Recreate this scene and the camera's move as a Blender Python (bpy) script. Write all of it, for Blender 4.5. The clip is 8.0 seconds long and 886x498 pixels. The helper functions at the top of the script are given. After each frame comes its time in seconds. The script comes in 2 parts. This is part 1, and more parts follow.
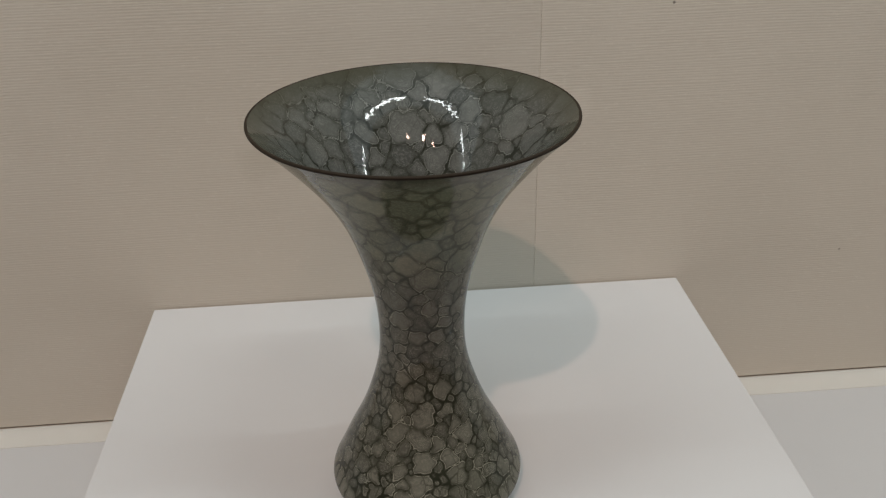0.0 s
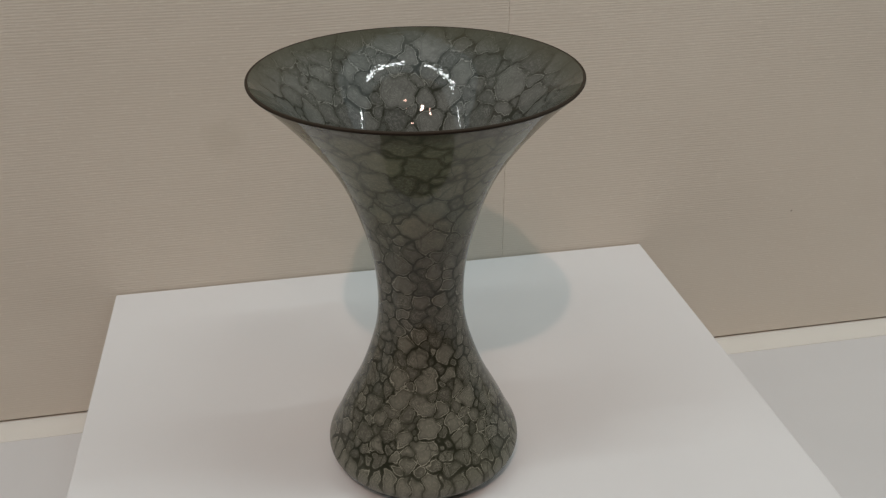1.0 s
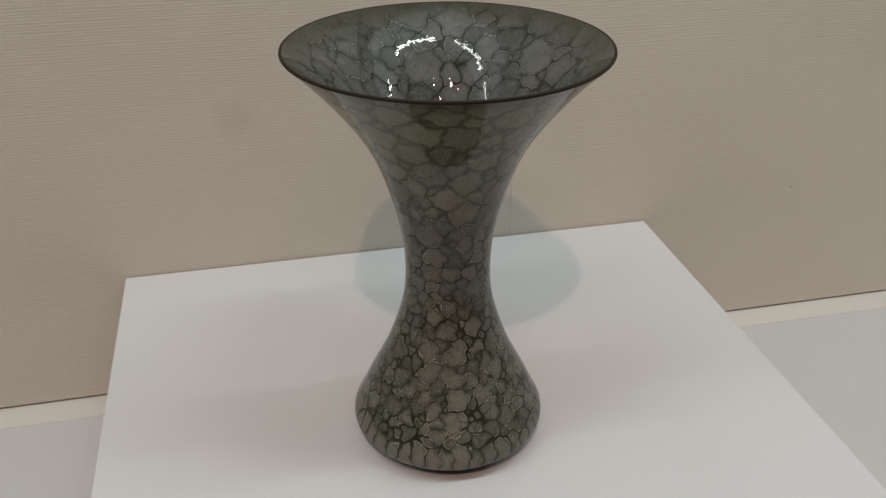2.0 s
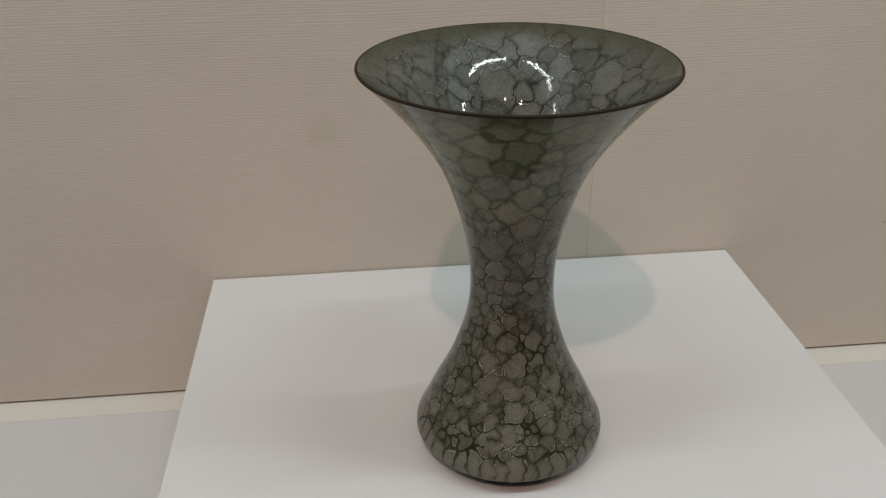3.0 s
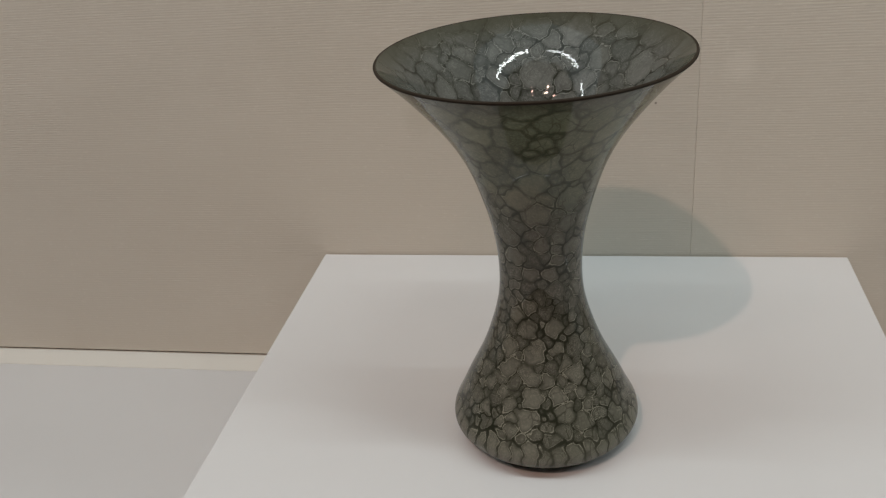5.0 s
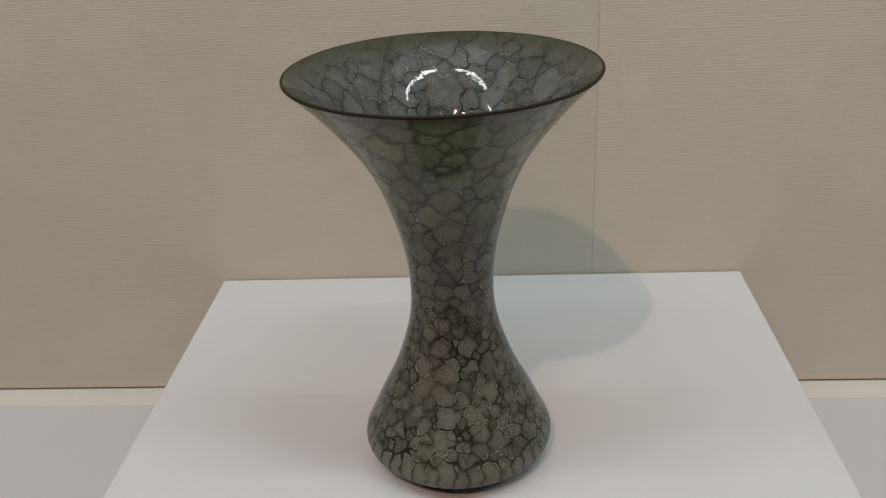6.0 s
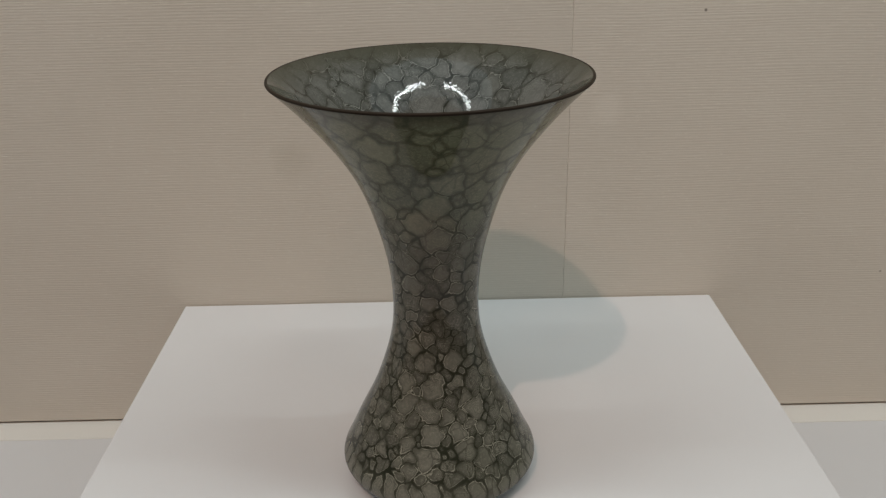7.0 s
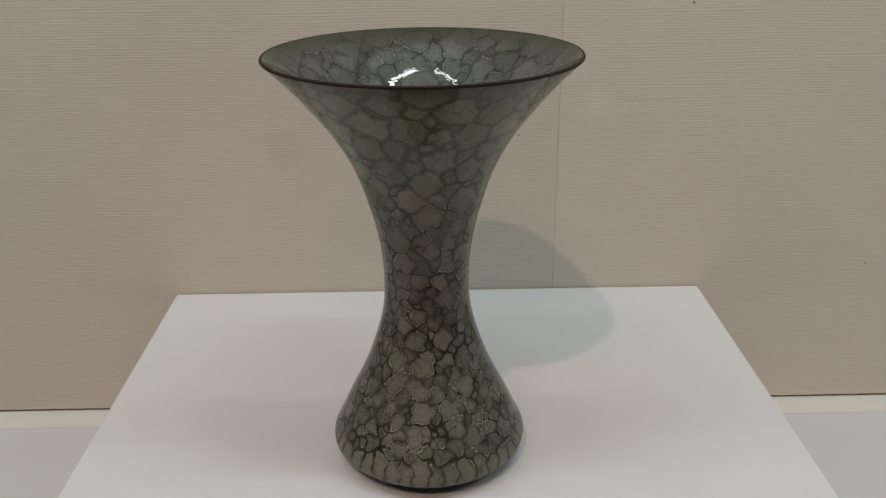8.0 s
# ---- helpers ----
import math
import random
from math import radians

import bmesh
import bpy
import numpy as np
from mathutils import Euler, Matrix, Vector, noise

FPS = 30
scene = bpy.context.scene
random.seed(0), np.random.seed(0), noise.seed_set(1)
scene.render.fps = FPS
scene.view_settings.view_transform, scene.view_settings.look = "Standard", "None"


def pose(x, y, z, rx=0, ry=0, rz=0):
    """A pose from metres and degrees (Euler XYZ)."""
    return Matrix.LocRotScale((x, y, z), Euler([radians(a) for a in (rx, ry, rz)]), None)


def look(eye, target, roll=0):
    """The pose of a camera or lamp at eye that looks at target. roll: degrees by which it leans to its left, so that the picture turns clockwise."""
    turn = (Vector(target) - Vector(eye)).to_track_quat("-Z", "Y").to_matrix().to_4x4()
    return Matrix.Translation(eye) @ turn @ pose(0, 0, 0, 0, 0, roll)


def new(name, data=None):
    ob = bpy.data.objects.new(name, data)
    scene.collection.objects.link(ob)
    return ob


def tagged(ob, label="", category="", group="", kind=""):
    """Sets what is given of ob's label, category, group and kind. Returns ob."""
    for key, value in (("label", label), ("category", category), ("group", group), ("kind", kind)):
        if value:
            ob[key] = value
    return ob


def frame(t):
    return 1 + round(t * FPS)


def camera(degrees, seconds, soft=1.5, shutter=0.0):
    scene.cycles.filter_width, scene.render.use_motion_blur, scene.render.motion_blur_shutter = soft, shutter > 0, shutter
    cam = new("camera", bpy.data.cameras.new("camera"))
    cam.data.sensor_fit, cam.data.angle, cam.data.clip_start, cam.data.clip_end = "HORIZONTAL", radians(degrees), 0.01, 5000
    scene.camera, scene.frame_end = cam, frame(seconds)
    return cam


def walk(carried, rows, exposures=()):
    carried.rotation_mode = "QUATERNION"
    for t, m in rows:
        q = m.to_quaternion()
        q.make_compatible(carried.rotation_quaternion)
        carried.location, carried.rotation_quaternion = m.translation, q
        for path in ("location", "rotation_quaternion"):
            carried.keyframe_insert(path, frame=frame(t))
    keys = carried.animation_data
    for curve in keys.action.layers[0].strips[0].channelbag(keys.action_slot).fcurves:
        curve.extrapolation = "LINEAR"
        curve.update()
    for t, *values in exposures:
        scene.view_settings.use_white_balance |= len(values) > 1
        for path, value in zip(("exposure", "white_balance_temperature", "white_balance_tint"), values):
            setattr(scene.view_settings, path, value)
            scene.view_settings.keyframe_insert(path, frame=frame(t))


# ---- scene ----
cam = camera(52.4, 8.0, soft=1.3)
# seconds, eye x, y, z, yaw, pitch, roll
PATH = [
    (0, -0.0246, -0.5836, 1.4315, -4.83, -28.15, 1.27),
    (0.5, -0.0535, -0.5833, 1.4223, -8.65, -28.29, 0.78),
    (1, -0.0899, -0.5820, 1.4128, -10.67, -28.78, 0.37),
    (1.2, -0.1028, -0.5821, 1.4113, -11.27, -28.89, 0.35),
    (2.3, -0.1392, -0.5883, 1.4038, -12.71, -29.50, 0.12),
    (2.5, -0.1412, -0.5927, 1.4038, -11.45, -29.06, 0.21),
    (3, -0.1109, -0.6077, 1.4032, -5.70, -27.72, 0.68),
    (3.5, -0.0681, -0.6144, 1.4029, 1.02, -26.44, 1.97),
    (4, -0.0042, -0.6218, 1.4073, 6.87, -26.11, 3.64),
    (4.5, 0.0414, -0.6272, 1.4000, 9.38, -27.12, 4.61),
    (4.7, 0.0540, -0.6284, 1.3995, 9.93, -27.39, 4.79),
    (5.8, 0.0510, -0.6272, 1.3923, 4.36, -26.65, 3.12),
    (6, 0.0378, -0.6249, 1.3892, 2.70, -26.01, 2.63),
    (6.5, 0.0125, -0.6221, 1.3788, 0.16, -24.18, 1.63),
    (7, 0.0034, -0.6221, 1.3579, -0.73, -23.06, 1.08),
    (7.5, 0.0033, -0.6288, 1.3538, -1.07, -22.59, 0.64),
    (8, 0.0023, -0.6384, 1.3399, -1.18, -22.43, 0.54),
]
walk(cam, [(t, pose(x, y, z, 90 + pitch, roll, yaw)) for t, x, y, z, yaw, pitch, roll in PATH],
     exposures=[(0.0, -0.73), (8.0, -0.73)])

# ---- plan ----
PLINTH_TOP, DECK = 0.900, 0.7465
PLINTH_X0, PLINTH_X1, PLINTH_Y0, PLINTH_Y1 = -0.288, 0.312, -0.300, 0.3035
WALL_Y, SEAM_X = 0.305, 0.144
SOFFIT_Z, HALL_Z = 2.44, 4.95
STRIP_Y, STRIP_Z = -0.36, 2.40

# ---- light ----
world = bpy.data.worlds.new("hall_gloom")
world.use_nodes = True
world.node_tree.nodes["Background"].inputs[0].default_value = (0.9, 0.95, 1.0, 1)
world.node_tree.nodes["Background"].inputs[1].default_value = 0.0
scene.world = world


def lamp(name, kind, energy, colour, m, **values):
    data = bpy.data.lights.new(name, kind)
    data.energy, data.color = energy, colour
    if kind == "AREA":
        data.shape, data.size, data.size_y = "RECTANGLE", values["size"], values["size_y"]
    else:
        data.shadow_soft_size = values["radius"]
        data.spot_size, data.spot_blend = radians(values["cone"]), 0.6
    ob = new(name, data)
    ob.matrix_world = m
    return ob


COOL, WARM, PALE_BLUE = (0.885, 0.962, 0.955), (1.0, 0.645, 0.52), (0.74, 0.92, 1.0)
# tube ends along the case and watts a metre, raised rightwards to brighten the wall
STRIPS = ((-2.70, -1.95, 7.4), (-1.80, -1.10, 7.6), (-0.82, -0.18, 8.6), (0.09, 0.80, 11.0), (1.38, 1.68, 15.0), (1.80, 2.55, 15.0))
for x0, x1, watts in STRIPS:
    middle = 0.5 * (x0 + x1)
    lamp("strip_tube_light", "AREA", watts * (x1 - x0), COOL, look((middle, STRIP_Y, STRIP_Z), (middle, STRIP_Y, 0)), size=x1 - x0, size_y=0.022)
# frosted light box in the case ceiling, behind the tubes
lamp("light_box_glow", "AREA", 18.0, PALE_BLUE, look((0.0, -0.22, SOFFIT_Z - 0.004), (0.0, -0.22, 0)), size=5.2, size_y=0.62)
SPOTS = ((-0.80, -2.54, 258.0), (0.39, -2.55, 20.0), (-1.47, -2.55, 28.0), (-0.03, -3.45, 24.0))
for x, y, watts in SPOTS:
    lamp("hall_spot_light", "SPOT", watts, WARM, look((x, y, 4.55), (0, 0.05, 1.0)), radius=0.04, cone=36)


# ---- materials ----
def material(name):
    mat = bpy.data.materials.new(name)
    mat.use_nodes = True
    nodes, links = mat.node_tree.nodes, mat.node_tree.links
    return mat, nodes, links, nodes["Principled BSDF"]


class Graph:
    """Short hand for node trees."""

    def __init__(self, name):
        self.mat, self.nodes, self.links, self.out = material(name)

    def put(self, socket, value):
        if isinstance(value, bpy.types.NodeSocket):
            self.links.new(value, socket)
        else:
            socket.default_value = value

    def node(self, kind, inputs=(), **fields):
        n = self.nodes.new(kind)
        if "operation" in fields:
            n.operation = fields["operation"]
        if "interpolation_type" in fields:
            n.interpolation_type = fields["interpolation_type"]
        if "feature" in fields:
            n.feature = fields["feature"]
        if "data_type" in fields:
            n.data_type, n.blend_type = fields["data_type"], fields["blend_type"]
        for key, value in dict(inputs).items():
            self.put(n.inputs[key], value)
        return n

    def coords(self):
        return self.node("ShaderNodeTexCoord").outputs["Object"]

    def math(self, operation, a, b=0.0):
        n = self.node("ShaderNodeMath", {0: a, 1: b}, operation=operation)
        return n.outputs[0]

    def ramp(self, value, lo, hi, out_lo=0.0, out_hi=1.0):
        n = self.node("ShaderNodeMapRange", {0: value, 1: lo, 2: hi, 3: out_lo, 4: out_hi}, interpolation_type="SMOOTHSTEP")
        return n.outputs[0]

    def noise(self, vector, scale, detail=3.0, rough=0.55, colour=False):
        n = self.node("ShaderNodeTexNoise", {"Vector": vector, "Scale": scale, "Detail": detail, "Roughness": rough})
        return n.outputs["Color" if colour else "Fac"]

    def mix(self, factor, a, b, blend="MIX"):
        n = self.node("ShaderNodeMix", data_type="RGBA", blend_type=blend)
        self.put(n.inputs[0], factor)
        self.put(n.inputs[6], a)
        self.put(n.inputs[7], b)
        return n.outputs[2]

    def scaled(self, vector, factors):
        return self.node("ShaderNodeVectorMath", {0: vector, 1: factors}, operation="MULTIPLY").outputs[0]

    def added(self, a, b):
        return self.node("ShaderNodeVectorMath", {0: a, 1: b}, operation="ADD").outputs[0]

    def split(self, vector):
        return self.node("ShaderNodeSeparateXYZ", {0: vector}).outputs

    def bump(self, height, strength, distance, under=None):
        n = self.node("ShaderNodeBump", {"Height": height, "Strength": strength, "Distance": distance})
        if under is not None:
            self.put(n.inputs["Normal"], under)
        return n.outputs[0]

    def finish(self, **values):
        for key, value in values.items():
            self.put(self.out.inputs[key.replace("_", " ")], value)
        return self.mat


def rgb(r, g, b):
    return (r, g, b, 1.0)


def fabric_material(name, tint):
    g = Graph(name)
    p = g.coords()
    wob = g.noise(g.scaled(p, (3, 3, 3)), 1.0, 2)
    drift = g.noise(g.scaled(p, (7, 7, 110)), 1.0, 3)
    z = g.math("ADD", g.split(p)[2], g.math("ADD", g.math("MULTIPLY", wob, 0.004), g.math("MULTIPLY", drift, 0.0048)))
    rib = g.math("SINE", g.math("MULTIPLY", z, 2 * math.pi / 0.0029))
    thread = g.noise(g.scaled(p, (75, 75, 420)), 1.0, 3, 0.6)
    slub = g.noise(g.scaled(p, (150, 150, 420)), 1.0, 2)
    rib = g.math("MULTIPLY", rib, g.ramp(g.noise(g.scaled(p, (22, 22, 90)), 1.0, 2), 0.28, 0.60, 0.55, 1.0))
    patch = g.noise(p, 2.6, 4)
    broad = g.noise(p, 0.9, 2)
    base = g.mix(g.ramp(patch, 0.35, 0.7), rgb(0.585, 0.525, 0.440), rgb(0.625, 0.565, 0.478))
    base = g.mix(g.ramp(broad, 0.4, 0.62), base, rgb(0.610, 0.540, 0.445))
    # the weave is crisp high up and rubbed flat lower down
    crisp = g.ramp(g.math("ADD", g.split(p)[2], g.math("MULTIPLY", broad, 0.3)), 0.98, 1.36, 0.22, 1.0)
    fade = g.math("MULTIPLY", g.ramp(g.noise(g.scaled(p, (5, 5, 7)), 1.0, 3), 0.34, 0.66, 0.07, 0.34), crisp)
    lines = g.math("ADD", g.math("MULTIPLY", rib, 0.46), thread)
    base = g.mix(g.math("MULTIPLY", g.math("SUBTRACT", 1.0, g.node("ShaderNodeMapRange", {0: lines, 1: 0.05, 2: 0.95}).outputs[0]), fade), base, rgb(0.40, 0.345, 0.275))
    base = g.mix(g.ramp(slub, 0.60, 0.74, 0.0, 0.20), base, rgb(0.76, 0.70, 0.60))
    # a faint smudge, two dark specks and a rubbed pale patch
    near = g.noise(p, 60.0, 4, 0.7)
    for (x, z), size, colour, weight in (((-0.152, 1.071), 0.030, (0.40, 0.35, 0.26), 0.19), ((0.278, 1.219), 0.0022, (0.12, 0.10, 0.08), 0.8),
                                         ((0.101, 1.082), 0.0016, (0.14, 0.11, 0.09), 0.8), ((0.505, 0.924), 0.0020, (0.20, 0.16, 0.12), 0.6),
                                         ((0.184, 1.119), 0.022, (0.74, 0.67, 0.57), 0.24)):
        away = g.node("ShaderNodeVectorMath", {0: p, 1: (x, WALL_Y, z)}, operation="DISTANCE").outputs["Value"]
        spot = g.ramp(g.math("MULTIPLY", away, g.math("ADD", near, 0.5)), size * 0.3, size, weight, 0.0)
        base = g.mix(spot, base, rgb(*colour))
    base = g.mix(1.0, base, rgb(*tint), "MULTIPLY")
    height = g.math("ADD", g.math("MULTIPLY", rib, 0.35), g.math("MULTIPLY", thread, 1.0))
    return g.finish(Base_Color=base, Roughness=0.9, Specular_IOR_Level=0.15, Normal=g.bump(height, 0.25, 0.0006),
                    Sheen_Weight=0.1)


def lacquer_material(name, colour, rough):
    g = Graph(name)
    p = g.coords()
    cloud = g.noise(p, 5.0, 4)
    fine = g.noise(p, 60.0, 3)
    base = g.mix(g.ramp(cloud, 0.35, 0.7, 0.0, 0.7), rgb(*colour), rgb(*[c * 0.965 for c in colour]))
    scuff = g.noise(g.scaled(p, (40, 12, 40)), 1.0, 5, 0.7)
    return g.finish(Base_Color=base, Roughness=g.ramp(scuff, 0.3, 0.75, rough, rough * 1.3), Specular_IOR_Level=0.45,
                    Normal=g.bump(fine, 0.008, 0.0006))


def plain_material(name, colour, rough, wear=0.12, metal=0.0):
    g = Graph(name)
    p = g.coords()
    base = g.mix(g.noise(p, 3.0, 5), rgb(*[c * (1 - wear) for c in colour]), rgb(*[min(1, c * (1 + wear)) for c in colour]))
    return g.finish(Base_Color=base, Roughness=rough, Metallic=metal, Normal=g.bump(g.noise(p, 90.0, 3), 0.08, 0.001))


def glaze_material(name, pale, vein, slit, chipped, split_up, blurred, ripple, fizz, foot):
    """Ice-crack glaze: grey flakes with pale chipped borders, parted by dark olive veins, under clear gloss.
    The mesh carries each flake: depth (mm inside its border) and tone."""
    g = Graph(name)
    p = g.coords()
    z = g.split(p)[2]
    depth = g.node("ShaderNodeAttribute").outputs["Fac"]
    depth.node.attribute_name = "flake_depth"
    tone = g.node("ShaderNodeAttribute").outputs["Fac"]
    tone.node.attribute_name = "flake_tone"
    ragged = g.math("SUBTRACT", g.noise(p, 210.0, 5, 0.72), 0.5)
    wavy = g.math("SUBTRACT", g.noise(p, 95.0, 2, 0.5), 0.5)
    torn = g.math("ADD", depth, g.math("ADD", g.math("MULTIPLY", ragged, 2.1), g.math("MULTIPLY", wavy, 1.3)))
    pool = g.ramp(g.math("ADD", z, g.math("MULTIPLY", g.noise(p, 60.0, 2), 0.014)), 0.020, 0.046, foot, 0.0)
    width = g.math("MULTIPLY", g.ramp(g.noise(p, 30.0, 3), 0.37, 0.71, 0.06, 0.70), slit)
    width = g.math("ADD", width, g.math("MULTIPLY", pool, 0.45))
    inward = g.math("SUBTRACT", torn, width)
    flake = g.ramp(inward, -0.40, 0.65)
    # towards the mouth the flakes blur and the veins between them turn paler
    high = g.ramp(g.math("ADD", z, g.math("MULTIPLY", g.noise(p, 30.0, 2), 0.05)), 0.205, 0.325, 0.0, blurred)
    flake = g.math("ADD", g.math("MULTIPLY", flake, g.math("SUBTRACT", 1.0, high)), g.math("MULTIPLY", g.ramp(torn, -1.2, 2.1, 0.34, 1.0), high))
    soft = g.ramp(torn, -0.3, 4.0)
    # thin cracks that split the flakes
    fine = g.node("ShaderNodeTexVoronoi", dict(Vector=g.added(p, g.scaled(g.noise(p, 60.0, 3, 0.6, True), (0.012, 0.012, 0.012))), Scale=95.0, Randomness=1.0), feature="DISTANCE_TO_EDGE").outputs["Distance"]
    crack = g.math("MULTIPLY", g.ramp(g.math("ADD", fine, g.math("MULTIPLY", ragged, 0.05)), 0.0, 0.055, 1.0, 0.0), g.ramp(g.noise(p, 33.0, 2), 0.50, 0.62))
    # long veins that run up and down where the glaze flowed
    flowed = g.scaled(g.added(p, g.scaled(g.noise(p, 40.0, 3, 0.6, True), (0.010, 0.010, 0.02))), (1.0, 1.0, 0.26))
    long_net = g.node("ShaderNodeTexVoronoi", dict(Vector=flowed, Scale=62.0, Randomness=1.0), feature="DISTANCE_TO_EDGE").outputs["Distance"]
    run = g.math("MULTIPLY", g.ramp(g.math("ADD", long_net, g.math("MULTIPLY", ragged, 0.03)), 0.0, 0.045, 1.0, 0.0), g.ramp(g.noise(p, 17.0, 2), 0.44, 0.56))
    crack = g.math("MAXIMUM", crack, g.math("MULTIPLY", run, 1.5))
    # pale chipped border inside each flake, with broken rings further in
    border = g.math("MULTIPLY", g.ramp(inward, 0.25, 0.60), g.ramp(inward, 0.65, 1.05, 1.0, 0.0))
    border = g.math("MULTIPLY", border, g.math("MULTIPLY", g.ramp(g.noise(p, 85.0, 4, 0.7), 0.42, 0.57), g.ramp(tone, 0.10, 0.60, 0.15, 1.0)))
    rings = g.math("SINE", g.math("MULTIPLY", g.math("ADD", torn, g.math("MULTIPLY", ragged, 3.2)), 4.2))
    rings = g.math("MULTIPLY", g.ramp(rings, 0.66, 1.0), g.ramp(g.noise(p, 80.0, 3), 0.46, 0.60))
    chips = g.math("MAXIMUM", border, g.math("MULTIPLY", rings, 0.45))
    chips = g.math("MULTIPLY", g.math("MULTIPLY", chips, flake), g.math("MULTIPLY", g.math("SUBTRACT", 1.0, g.math("MULTIPLY", pool, 0.6)), g.math("SUBTRACT", 1.0, g.math("MULTIPLY", high, 0.9))))
    cloud = g.noise(p, 75.0, 5, 0.7)
    grain = g.noise(p, 480.0, 3, 0.7)
    wide = g.noise(p, 11.0, 2)
    body = g.mix(tone, rgb(*[c * 0.50 for c in pale]), rgb(*[c * 1.12 for c in pale]))
    body = g.mix(g.ramp(cloud, 0.35, 0.68, 0.0, 0.55), body, rgb(*[c * 0.60 for c in pale]))
    body = g.mix(g.ramp(grain, 0.44, 0.70, 0.0, 0.45), body, rgb(*[c * 1.5 for c in pale]))
    body = g.mix(g.ramp(wide, 0.42, 0.66, 0.0, 0.40), body, rgb(pale[0] * 0.62, pale[1] * 0.68, pale[2] * 0.62))
    body = g.mix(g.ramp(soft, 0.0, 1.0, 0.64, 0.0), body, rgb(*[c * 2.0 for c in vein]))
    dark = g.mix(g.noise(p, 45.0, 3), rgb(*vein), rgb(*[c * 2.3 for c in vein]))
    colour = g.mix(flake, dark, body)
    colour = g.mix(g.math("MULTIPLY", crack, split_up), colour, dark)
    colour = g.mix(g.math("MULTIPLY", chips, chipped), colour, rgb(*[min(1, c * 2.7) for c in pale]))
    # the glaze pools milky over the foot
    colour = g.mix(g.math("MULTIPLY", pool, 0.22), colour, rgb(*[c * 1.35 for c in pale]))
    # colour about doubled towards the mouth
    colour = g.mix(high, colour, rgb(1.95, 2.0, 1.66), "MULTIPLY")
    # iron-brown lip where the glaze runs thin, smoky for a few millimetres below it
    smoke = g.ramp(g.math("ADD", z, g.math("MULTIPLY", cloud, 0.008)), 0.312, 0.332, 0.0, 0.85)
    colour = g.mix(smoke, colour, rgb(0.060, 0.058, 0.038))
    height = g.math("ADD", flake, g.math("MULTIPLY", grain, 0.2))
    skin = g.bump(g.math("ADD", g.math("ADD", g.noise(p, 55.0, 2), g.math("MULTIPLY", g.noise(p, 270.0, 2), fizz)), g.math("MULTIPLY", soft, 0.07)), ripple, 0.0010)
    return g.finish(Base_Color=colour, Roughness=0.55, Specular_IOR_Level=0.0, Normal=g.bump(height, 0.22, 0.0006, skin),
                    Coat_Weight=0.75, Coat_Roughness=0.018, Coat_IOR=1.40, Coat_Normal=skin)


# right panel's tint is raised to stand in for stronger light on that side
FABRICS = (fabric_material("ribbed_beige_fabric", (1.005, 1.03, 1.06)), fabric_material("ribbed_beige_fabric_brightened", (1.045, 1.07, 1.10)))
PLINTH_WHITE = lacquer_material("white_lacquered_board", (0.665, 0.660, 0.657), 0.028)
DECK_WHITE = lacquer_material("white_painted_deck", (0.605, 0.603, 0.60), 0.30)
TRIM_CREAM = lacquer_material("cream_painted_strip", (0.68, 0.66, 0.61), 0.40)
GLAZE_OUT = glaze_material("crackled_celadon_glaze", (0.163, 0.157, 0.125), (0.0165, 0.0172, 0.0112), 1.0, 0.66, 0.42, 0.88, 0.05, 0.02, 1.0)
GLAZE_IN = glaze_material("crackled_celadon_glaze_inside", (0.130, 0.132, 0.119), (0.0175, 0.0183, 0.0140), 0.85, 0.46, 0.15, 0.0, 0.15, 0.40, 0.0)
LIP_BROWN = plain_material("iron_brown_lip", (0.026, 0.018, 0.011), 0.6)
LIP_BROWN.node_tree.nodes["Principled BSDF"].inputs["Specular IOR Level"].default_value = 0.15
FOOT_CLAY = plain_material("bare_dark_stoneware", (0.07, 0.058, 0.045), 0.8)
HALL_PAINT = plain_material("hall_paint", (0.30, 0.29, 0.28), 0.85)
HALL_FLOOR = plain_material("hall_floor_stone", (0.16, 0.15, 0.14), 0.45)
SOFFIT_PAINT = plain_material("soffit_paint", (0.75, 0.74, 0.72), 0.8, 0.04)
STEEL = plain_material("white_enamelled_steel", (0.7, 0.7, 0.7), 0.4, 0.05)


# ---- mesh helpers ----
def part(name, bm, mat, parent=None, label=""):
    mesh = bpy.data.meshes.new(name)
    bm.to_mesh(mesh)
    bm.free()
    mesh.materials.append(mat)
    ob = new(name, mesh)
    if parent is not None:
        ob.parent = parent
    return tagged(ob, label)


def empty(name, place):
    ob = new(name)
    ob.location = place
    return ob


def box(x0, x1, y0, y1, z0, z1, bevel=0.0, segments=2):
    bm = bmesh.new()
    bmesh.ops.create_cube(bm, size=1.0, matrix=Matrix.Translation(((x0 + x1) / 2, (y0 + y1) / 2, (z0 + z1) / 2)) @ Matrix.Diagonal((x1 - x0, y1 - y0, z1 - z0, 1)))
    if bevel:
        bmesh.ops.bevel(bm, geom=bm.edges[:], offset=bevel, segments=segments, profile=0.5, affect="EDGES")
    return bm


def smooth(ob):
    ob.data.polygons.foreach_set("use_smooth", [True] * len(ob.data.polygons))
    return ob


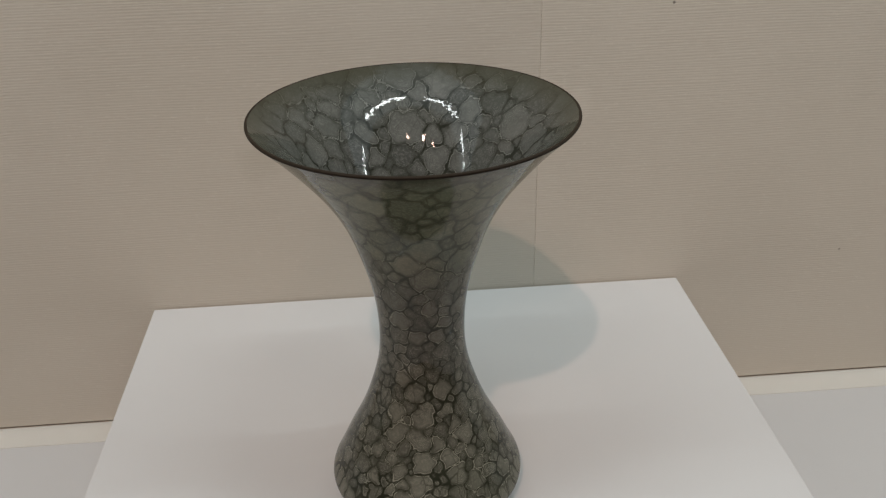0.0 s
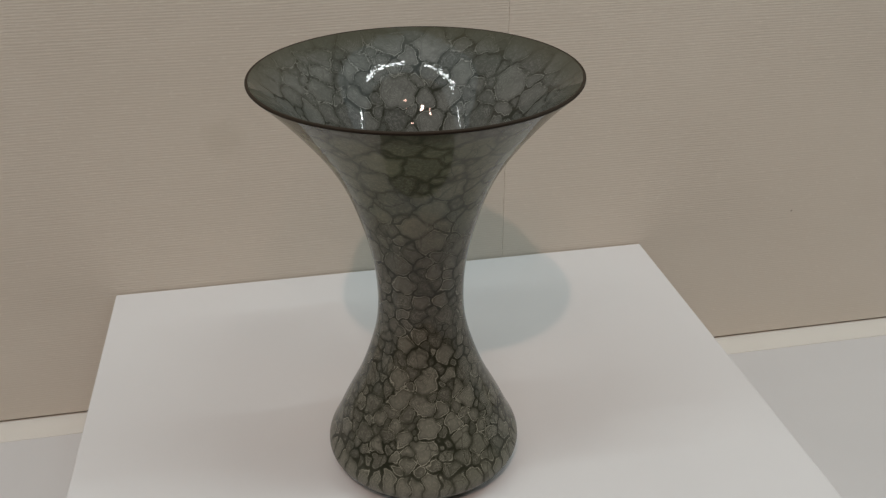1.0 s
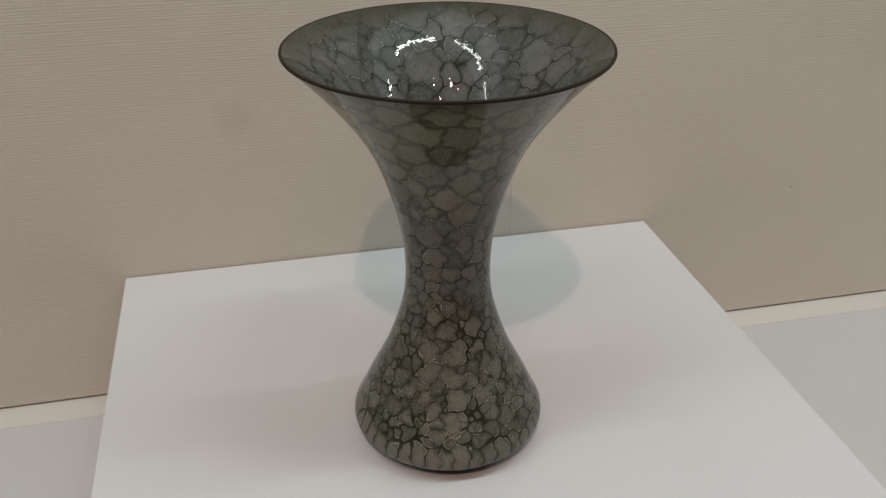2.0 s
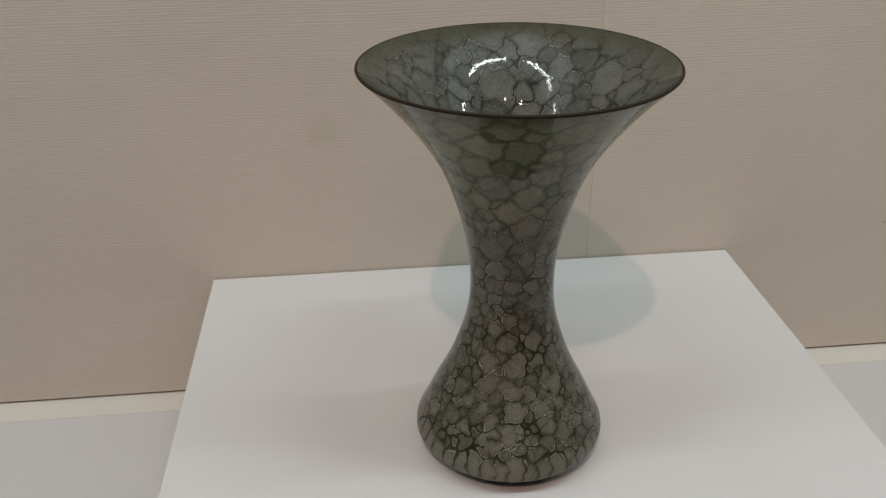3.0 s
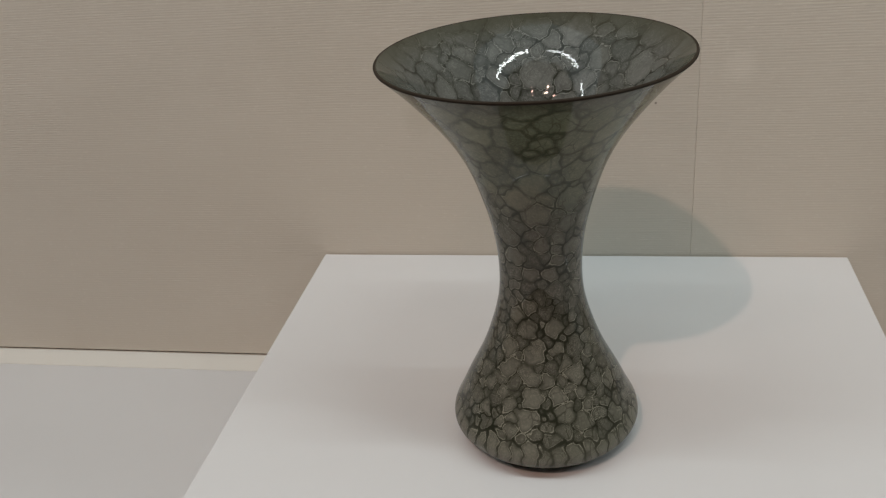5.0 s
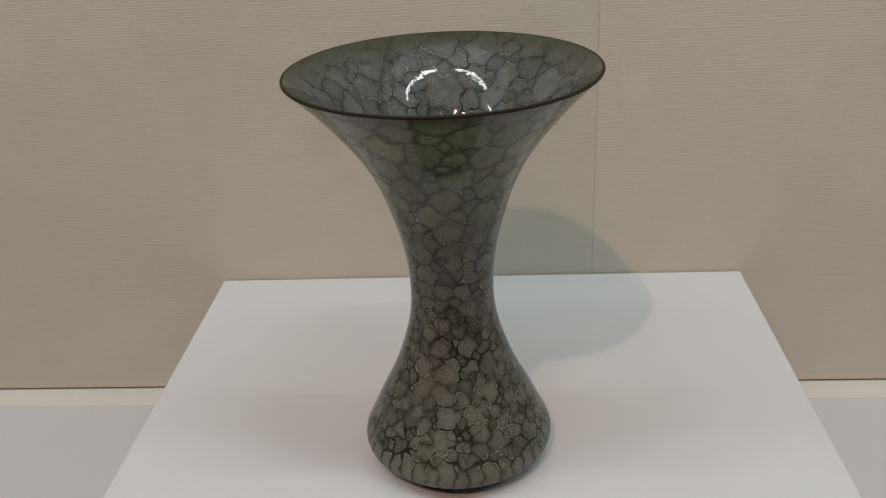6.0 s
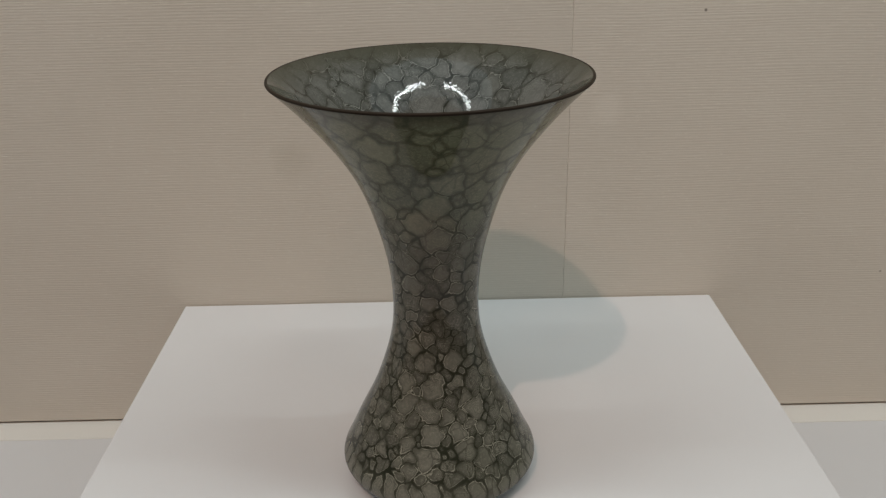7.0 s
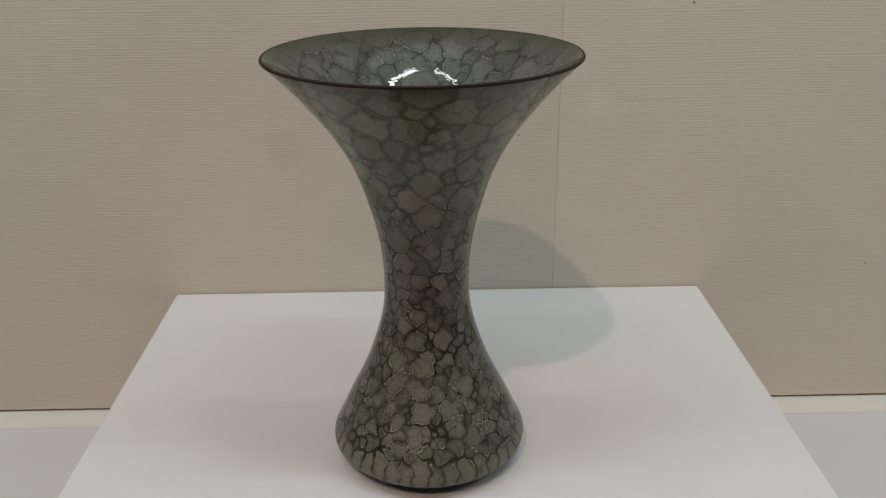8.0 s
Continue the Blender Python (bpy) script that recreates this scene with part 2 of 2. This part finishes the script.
def lathe(profile, steps=192):
    """A closed or open surface of revolution about z from (radius, height) pairs."""
    bm = bmesh.new()
    rings = []
    for r, z in profile:
        rings.append([bm.verts.new((r * math.cos(2 * math.pi * k / steps), r * math.sin(2 * math.pi * k / steps), z)) for k in range(steps)])
    for a, b in zip(rings, rings[1:]):
        for k in range(steps):
            j = (k + 1) % steps
            bm.faces.new((a[k], a[j], b[j], b[k]))
    return bm


# ---- the case ----
WX0, WX1 = -3.0, 3.0
wall_back = tagged(part("wall_back", box(WX0, WX1, WALL_Y + 0.016, WALL_Y + 0.14, 0.0, HALL_Z), HALL_PAINT), "plain wall behind the fabric panels", "wall", kind="structure")
for x0, x1, cloth in ((WX0, SEAM_X - 0.00007, FABRICS[0]), (SEAM_X + 0.00007, WX1, FABRICS[1])):
    panel = part("fabric_panel", box(x0, x1, WALL_Y, WALL_Y + 0.015, DECK + 0.0025, SOFFIT_Z - 0.003, 0.0004, 2), cloth, wall_back, "ribbed beige fabric panel")
deck = tagged(part("deck", box(WX0, WX1, -0.40, WALL_Y - 0.036, DECK - 0.03, DECK, 0.001), DECK_WHITE), "white painted floor of the display case", "case floor", kind="structure")
trim = tagged(part("trim", box(WX0, WX1, WALL_Y - 0.0348, WALL_Y + 0.0155, DECK - 0.03, DECK - 0.0005, 0.001), TRIM_CREAM), "cream painted strip along the wall's foot", "trim", kind="structure")
case_base = tagged(part("case_base", box(WX0, WX1, -0.38, WALL_Y + 0.0155, 0.0, DECK - 0.031), HALL_PAINT), "plain base under the display deck", "case base", kind="structure")
soffit = tagged(part("ceiling_case", box(WX0, WX1, -0.54, WALL_Y + 0.0155, SOFFIT_Z, SOFFIT_Z + 0.06), SOFFIT_PAINT), "plain pale ceiling over the display case", "ceiling", kind="structure")

# ---- the hall behind the camera ----
tagged(part("floor", box(WX0, WX1, -3.6, WALL_Y, -0.10, -0.0005), HALL_FLOOR), "dull stone hall floor", "floor", kind="structure")
tagged(part("ceiling_hall", box(WX0, WX1, -3.6, WALL_Y, HALL_Z + 0.0005, HALL_Z + 0.10), HALL_PAINT), "plain hall ceiling", "ceiling", kind="structure")
tagged(part("wall_hall", box(WX0, WX1, -3.74, -3.602, -0.1, HALL_Z + 0.1), HALL_PAINT), "plain hall wall", "wall", kind="structure")
tagged(part("wall_west", box(WX0 - 0.14, WX0 - 0.002, -3.74, WALL_Y + 0.14, -0.1, HALL_Z + 0.1), HALL_PAINT), "plain side wall", "wall", kind="structure")
tagged(part("wall_east", box(WX1 + 0.002, WX1 + 0.14, -3.74, WALL_Y + 0.14, -0.1, HALL_Z + 0.1), HALL_PAINT), "plain side wall", "wall", kind="structure")


# ---- lamps ----
def strip_light(x0, x1):
    lo, hi = min(x0, x1), max(x0, x1)
    base = empty("strip_light", (lo, STRIP_Y, STRIP_Z))
    part("housing", box(-0.01, hi - lo + 0.01, -0.02, 0.02, 0.006, SOFFIT_Z - STRIP_Z, 0.003), STEEL, base)
    for a in (-0.012, hi - lo + 0.002):
        part("end_cap", box(a, a + 0.010, -0.018, 0.018, -0.004, 0.0055, 0.002), STEEL, base)
    return tagged(base, "slim white linear lamp under the case ceiling", "lamp", "strip lamps of the case")


for x0, x1, _ in STRIPS:
    strip_light(x0, x1)


# ---- plinth ----
plinth = empty("plinth", ((PLINTH_X0 + PLINTH_X1) / 2, (PLINTH_Y0 + PLINTH_Y1) / 2, DECK))
tagged(plinth, "low square white lacquered display plinth against the wall", "plinth")
HX, HY, HZ = (PLINTH_X1 - PLINTH_X0) / 2, (PLINTH_Y1 - PLINTH_Y0) / 2, PLINTH_TOP - DECK
part("top_panel", box(-HX, HX, -HY, HY, HZ - 0.012, HZ, 0.0010, 2), PLINTH_WHITE, plinth)
for name, x0, x1, y0, y1 in (("side_panel", -HX + 0.001, -HX + 0.013, -HY + 0.014, HY - 0.014), ("side_panel", HX - 0.013, HX - 0.001, -HY + 0.014, HY - 0.014),
                             ("front_panel", -HX + 0.001, HX - 0.001, -HY + 0.001, -HY + 0.013), ("back_panel", -HX + 0.001, HX - 0.001, HY - 0.013, HY - 0.001)):
    part(name, box(x0, x1, y0, y1, 0.0, HZ - 0.0125, 0.0008), PLINTH_WHITE, plinth)

# ---- vase ----
OUTSIDE = ((0.0085, 0.0722), (0.013, 0.0766), (0.019, 0.0781), (0.031, 0.0734), (0.050, 0.0645), (0.075, 0.0520), (0.100, 0.0423), (0.130, 0.0344), (0.155, 0.0328),
           (0.190, 0.0362), (0.220, 0.0438), (0.250, 0.0550), (0.275, 0.0700), (0.295, 0.0856), (0.312, 0.1006), (0.3245, 0.1132))
INSIDE = ((0.020, 0.0640), (0.050, 0.0560), (0.100, 0.0350), (0.155, 0.0262), (0.200, 0.0312), (0.230, 0.0385), (0.250, 0.0478), (0.275, 0.0628), (0.285, 0.0701),
          (0.300, 0.0822), (0.312, 0.0938), (0.3264, 0.1115))


def outline(knots, count):
    """Smooth curve of (height, radius) through the knots."""
    zs = np.array([k[0] for k in knots])
    rs = np.array([k[1] for k in knots])
    n, h = len(zs), np.diff(zs)
    a, b = np.zeros((n, n)), np.zeros(n)
    a[0, 0] = a[-1, -1] = 1
    for i in range(1, n - 1):
        a[i, i - 1], a[i, i], a[i, i + 1] = h[i - 1], 2 * (h[i - 1] + h[i]), h[i]
        b[i] = 6 * ((rs[i + 1] - rs[i]) / h[i] - (rs[i] - rs[i - 1]) / h[i - 1])
    m = np.linalg.solve(a, b)
    out = []
    for z in np.linspace(zs[0], zs[-1], count):
        i = min(max(int(np.searchsorted(zs, z)) - 1, 0), n - 2)
        d = z - zs[i]
        r = rs[i] + d * ((rs[i + 1] - rs[i]) / h[i] - h[i] * (2 * m[i] + m[i + 1]) / 6) + m[i] / 2 * d ** 2 + (m[i + 1] - m[i]) / (6 * h[i]) * d ** 3
        out.append((float(z), float(r)))
    return out


# ---- the flakes of the glaze ----
# well-marked flakes as (degrees round the axis, height and radius in mm); the rest grow at random between them
LOW_FLAKES = ((235, 100, 8.9), (265, 98, 9.8), (262, 80, 9.4), (240, 84, 8.9), (265, 65, 9.8), (304, 79, 8.7), (290, 101, 5.9), (289, 117, 7.8), 
              (255, 116, 9.0), (220, 107, 7.0), (315, 122, 5.1), (259, 134, 6.4), (298, 89, 5.5), (246, 58, 7.5), (227, 48, 6.6), (239, 65, 5.5), 
              (263, 50, 10.7), (251, 49, 4.9), (290, 53, 8.8), (301, 44, 7.9), (305, 65, 5.2), (308, 57, 5.6), (316, 46, 5.6), (241, 42, 4.7), 
              (251, 40, 6.5), (275, 45, 5.5), (324, 79, 4.8), (278, 77, 5.9), (285, 65, 7.1), (224, 67, 6.8), (240, 126, 7.0))
WAIST_FLAKES = ((271, 246, 12.0), (283, 231, 6.9), (272, 218, 10.8), (257, 232, 9.8), (232, 241, 7.8), (303, 207, 7.1), (239, 178, 8.7), (278, 189, 6.8), 
              (297, 175, 6.3), (263, 164, 6.6), (243, 218, 4.7), (225, 215, 5.1), (295, 195, 6.8), (287, 163, 6.1), (236, 152, 6.0))
MOUTH_FLAKES = ((92, 288, 14.8), (140, 300, 11.8), (118, 287, 9.0), (57, 300, 10.2), (45, 296, 6.6), (25, 301, 16.0), (74, 316, 14.0), (94, 318, 12.0), 
              (110, 320, 10.9), (110, 310, 7.9), (128, 316, 9.7), (84, 309, 7.0), (81, 295, 5.6), (61, 285, 9.8), (61, 318, 6.4), (71, 268, 10.8), 
              (127, 294, 4.8), (161, 291, 12.0), (133, 308, 10.6), (117, 305, 5.9), (49, 318, 8.2), (93, 302, 5.6), (44, 282, 5.8), (152, 311, 8.4), 
              (116, 271, 7.8))


def swayed(p):
    """Bends space a little, so that the flakes' borders are not straight."""
    x, y, z = p[:, 0] * 1000, p[:, 1] * 1000, p[:, 2] * 1000
    q = np.stack((x + 1.0 * np.sin(0.29 * y + 0.33 * z) + 0.6 * np.sin(0.61 * z + 0.4 * x + 1.1),
                  y + 1.0 * np.sin(0.31 * x - 0.27 * z + 0.7) + 0.6 * np.sin(0.57 * z - 0.5 * y),
                  z + 1.1 * np.sin(0.33 * x + 0.25 * y + 2.0) + 0.7 * np.sin(0.63 * y - 0.52 * x)), 1)
    return q


def grow_flakes(curve, marked, sizes, floor_z, columns, seed):
    """Seeds of the flakes on a surface of revolution: rows of x, y, z, radius (mm), upright stretch and tone."""
    rng = random.Random(seed)
    zs, rs = np.array([c[1] for c in curve]), np.array([c[0] for c in curve])
    seeds = []
    for k in range(columns):
        a, z = 2 * math.pi * (k + rng.uniform(-0.18, 0.18)) / columns, rng.uniform(0.016, 0.027)
        r = float(np.interp(z, zs, rs))
        seeds.append((r * math.cos(a), r * math.sin(a), z, rng.uniform(4.8, 6.0), 0.30, rng.uniform(0.55, 0.95)))
    for a, z, r in marked:
        ring = float(np.interp(z / 1000, zs, rs))
        seeds.append((ring * math.cos(math.radians(a)), ring * math.sin(math.radians(a)), z / 1000, r, 1.0, rng.uniform(0.62, 1.0)))
    arc = np.concatenate(([0], np.cumsum(np.hypot(np.diff(zs), np.diff(rs)) * (rs[1:] + rs[:-1]))))
    taken = np.array([s[:4] for s in seeds])
    for size, tries in sizes:
        for _ in range(tries):
            z = float(np.interp(rng.random() * arc[-1], arc, zs))
            a, radius = rng.random() * 2 * math.pi, size * rng.uniform(0.85, 1.15) * (1.0 + 0.9 * max(0.0, z - 0.14) / 0.18)
            if z < floor_z:
                continue
            ring = float(np.interp(z, zs, rs))
            spot = (ring * math.cos(a), ring * math.sin(a), z)
            near = np.sqrt(((taken[:, :3] - spot) ** 2).sum(1)) * 1000
            if (near < 0.80 * (taken[:, 3] + radius)).any():
                continue
            seeds.append((*spot, radius, 1.0 if size > 4 else 0.85, rng.uniform(0.0, 0.75) * min(1.0, 0.35 + radius / 14)))
            taken = np.vstack((taken, (*spot, radius)))
    return np.array(seeds)


def lay_flakes(ob, seeds):
    """Writes on each vertex how deep it lies inside its flake, and the flake's tone."""
    mesh = ob.data
    flat = np.empty(len(mesh.vertices) * 3)
    mesh.vertices.foreach_get("co", flat)
    points = flat.reshape(-1, 3)
    bent, middle = swayed(points), swayed(seeds[:, :3])
    depth, tone = np.zeros(len(points)), np.zeros(len(points))
    for a in range(0, len(points), 2000):
        b = a + 2000
        lo, hi = points[a:b, 2].min() - 0.05, points[a:b, 2].max() + 0.05
        use = np.where((seeds[:, 2] > lo) & (seeds[:, 2] < hi))[0]
        gap = bent[a:b, None, :] - middle[None, use, :]
        away = np.sqrt(gap[..., 0] ** 2 + gap[..., 1] ** 2 + (gap[..., 2] * seeds[use, 4]) ** 2) - seeds[use, 3]
        first = away.argmin(1)
        rows = np.arange(len(first))
        one = away[rows, first]
        away[rows, first] = 1e9
        depth[a:b] = np.minimum(0.5 * (away.min(1) - one), 3.6 - one)
        tone[a:b] = seeds[use[first], 5]
    for name, values in (("flake_depth", depth), ("flake_tone", tone)):
        mesh.attributes.new(name, "FLOAT", "POINT").data.foreach_set("value", values.astype(np.float32))
    return ob


def vase_thing():
    base = empty("vase", (0, 0, PLINTH_TOP))
    outer = [(r, z) for z, r in outline(OUTSIDE, 330)]
    inner = [(r, z) for z, r in outline(INSIDE, 260)]
    under = [(0.0520, 0.0046), (0.0610, 0.0050), (0.0670, 0.0060), (0.0700, 0.0071)]
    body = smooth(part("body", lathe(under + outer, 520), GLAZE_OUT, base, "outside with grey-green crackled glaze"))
    lay_flakes(body, grow_flakes(outer, LOW_FLAKES + WAIST_FLAKES, ((8.0, 900), (6.0, 2500), (4.4, 4500), (3.0, 5000)), 0.034, 42, 4))
    inside = [(0.0008, 0.018), (0.050, 0.0185)] + inner
    bowl = smooth(part("bowl", lathe(list(reversed(inside)), 480), GLAZE_IN, base, "inside with larger grey glaze flakes"))
    lay_flakes(bowl, grow_flakes(inner, MOUTH_FLAKES, ((6.5, 900), (4.6, 2500), (2.8, 4500)), 0.02, 0, 9))
    (ra, za), (rb, zb) = outer[-1], inner[-1]
    lip = []
    ux, uz = (ra - rb) / 2, (za - zb) / 2
    tx, tz = -uz, ux
    for k in range(9):
        c, s = math.cos(math.pi * k / 8), math.sin(math.pi * k / 8)
        lip.append(((ra + rb) / 2 + ux * c + (-tx if tz < 0 else tx) * s, (za + zb) / 2 + uz * c + abs(tz) * s))
    smooth(part("lip", lathe(lip), LIP_BROWN, base, "dark iron-brown lip"))
    smooth(part("foot_ring", lathe([(0.0500, 0.0055), (0.0505, 0.0004), (0.0515, 0.0), (0.0550, 0.0), (0.0560, 0.0004), (0.0566, 0.0052)]), FOOT_CLAY, base, "bare dark clay foot"))
    return tagged(base, "tall waisted vase, flared mouth, grey-green crackled glaze, on plinth", "vase")


vase_thing()
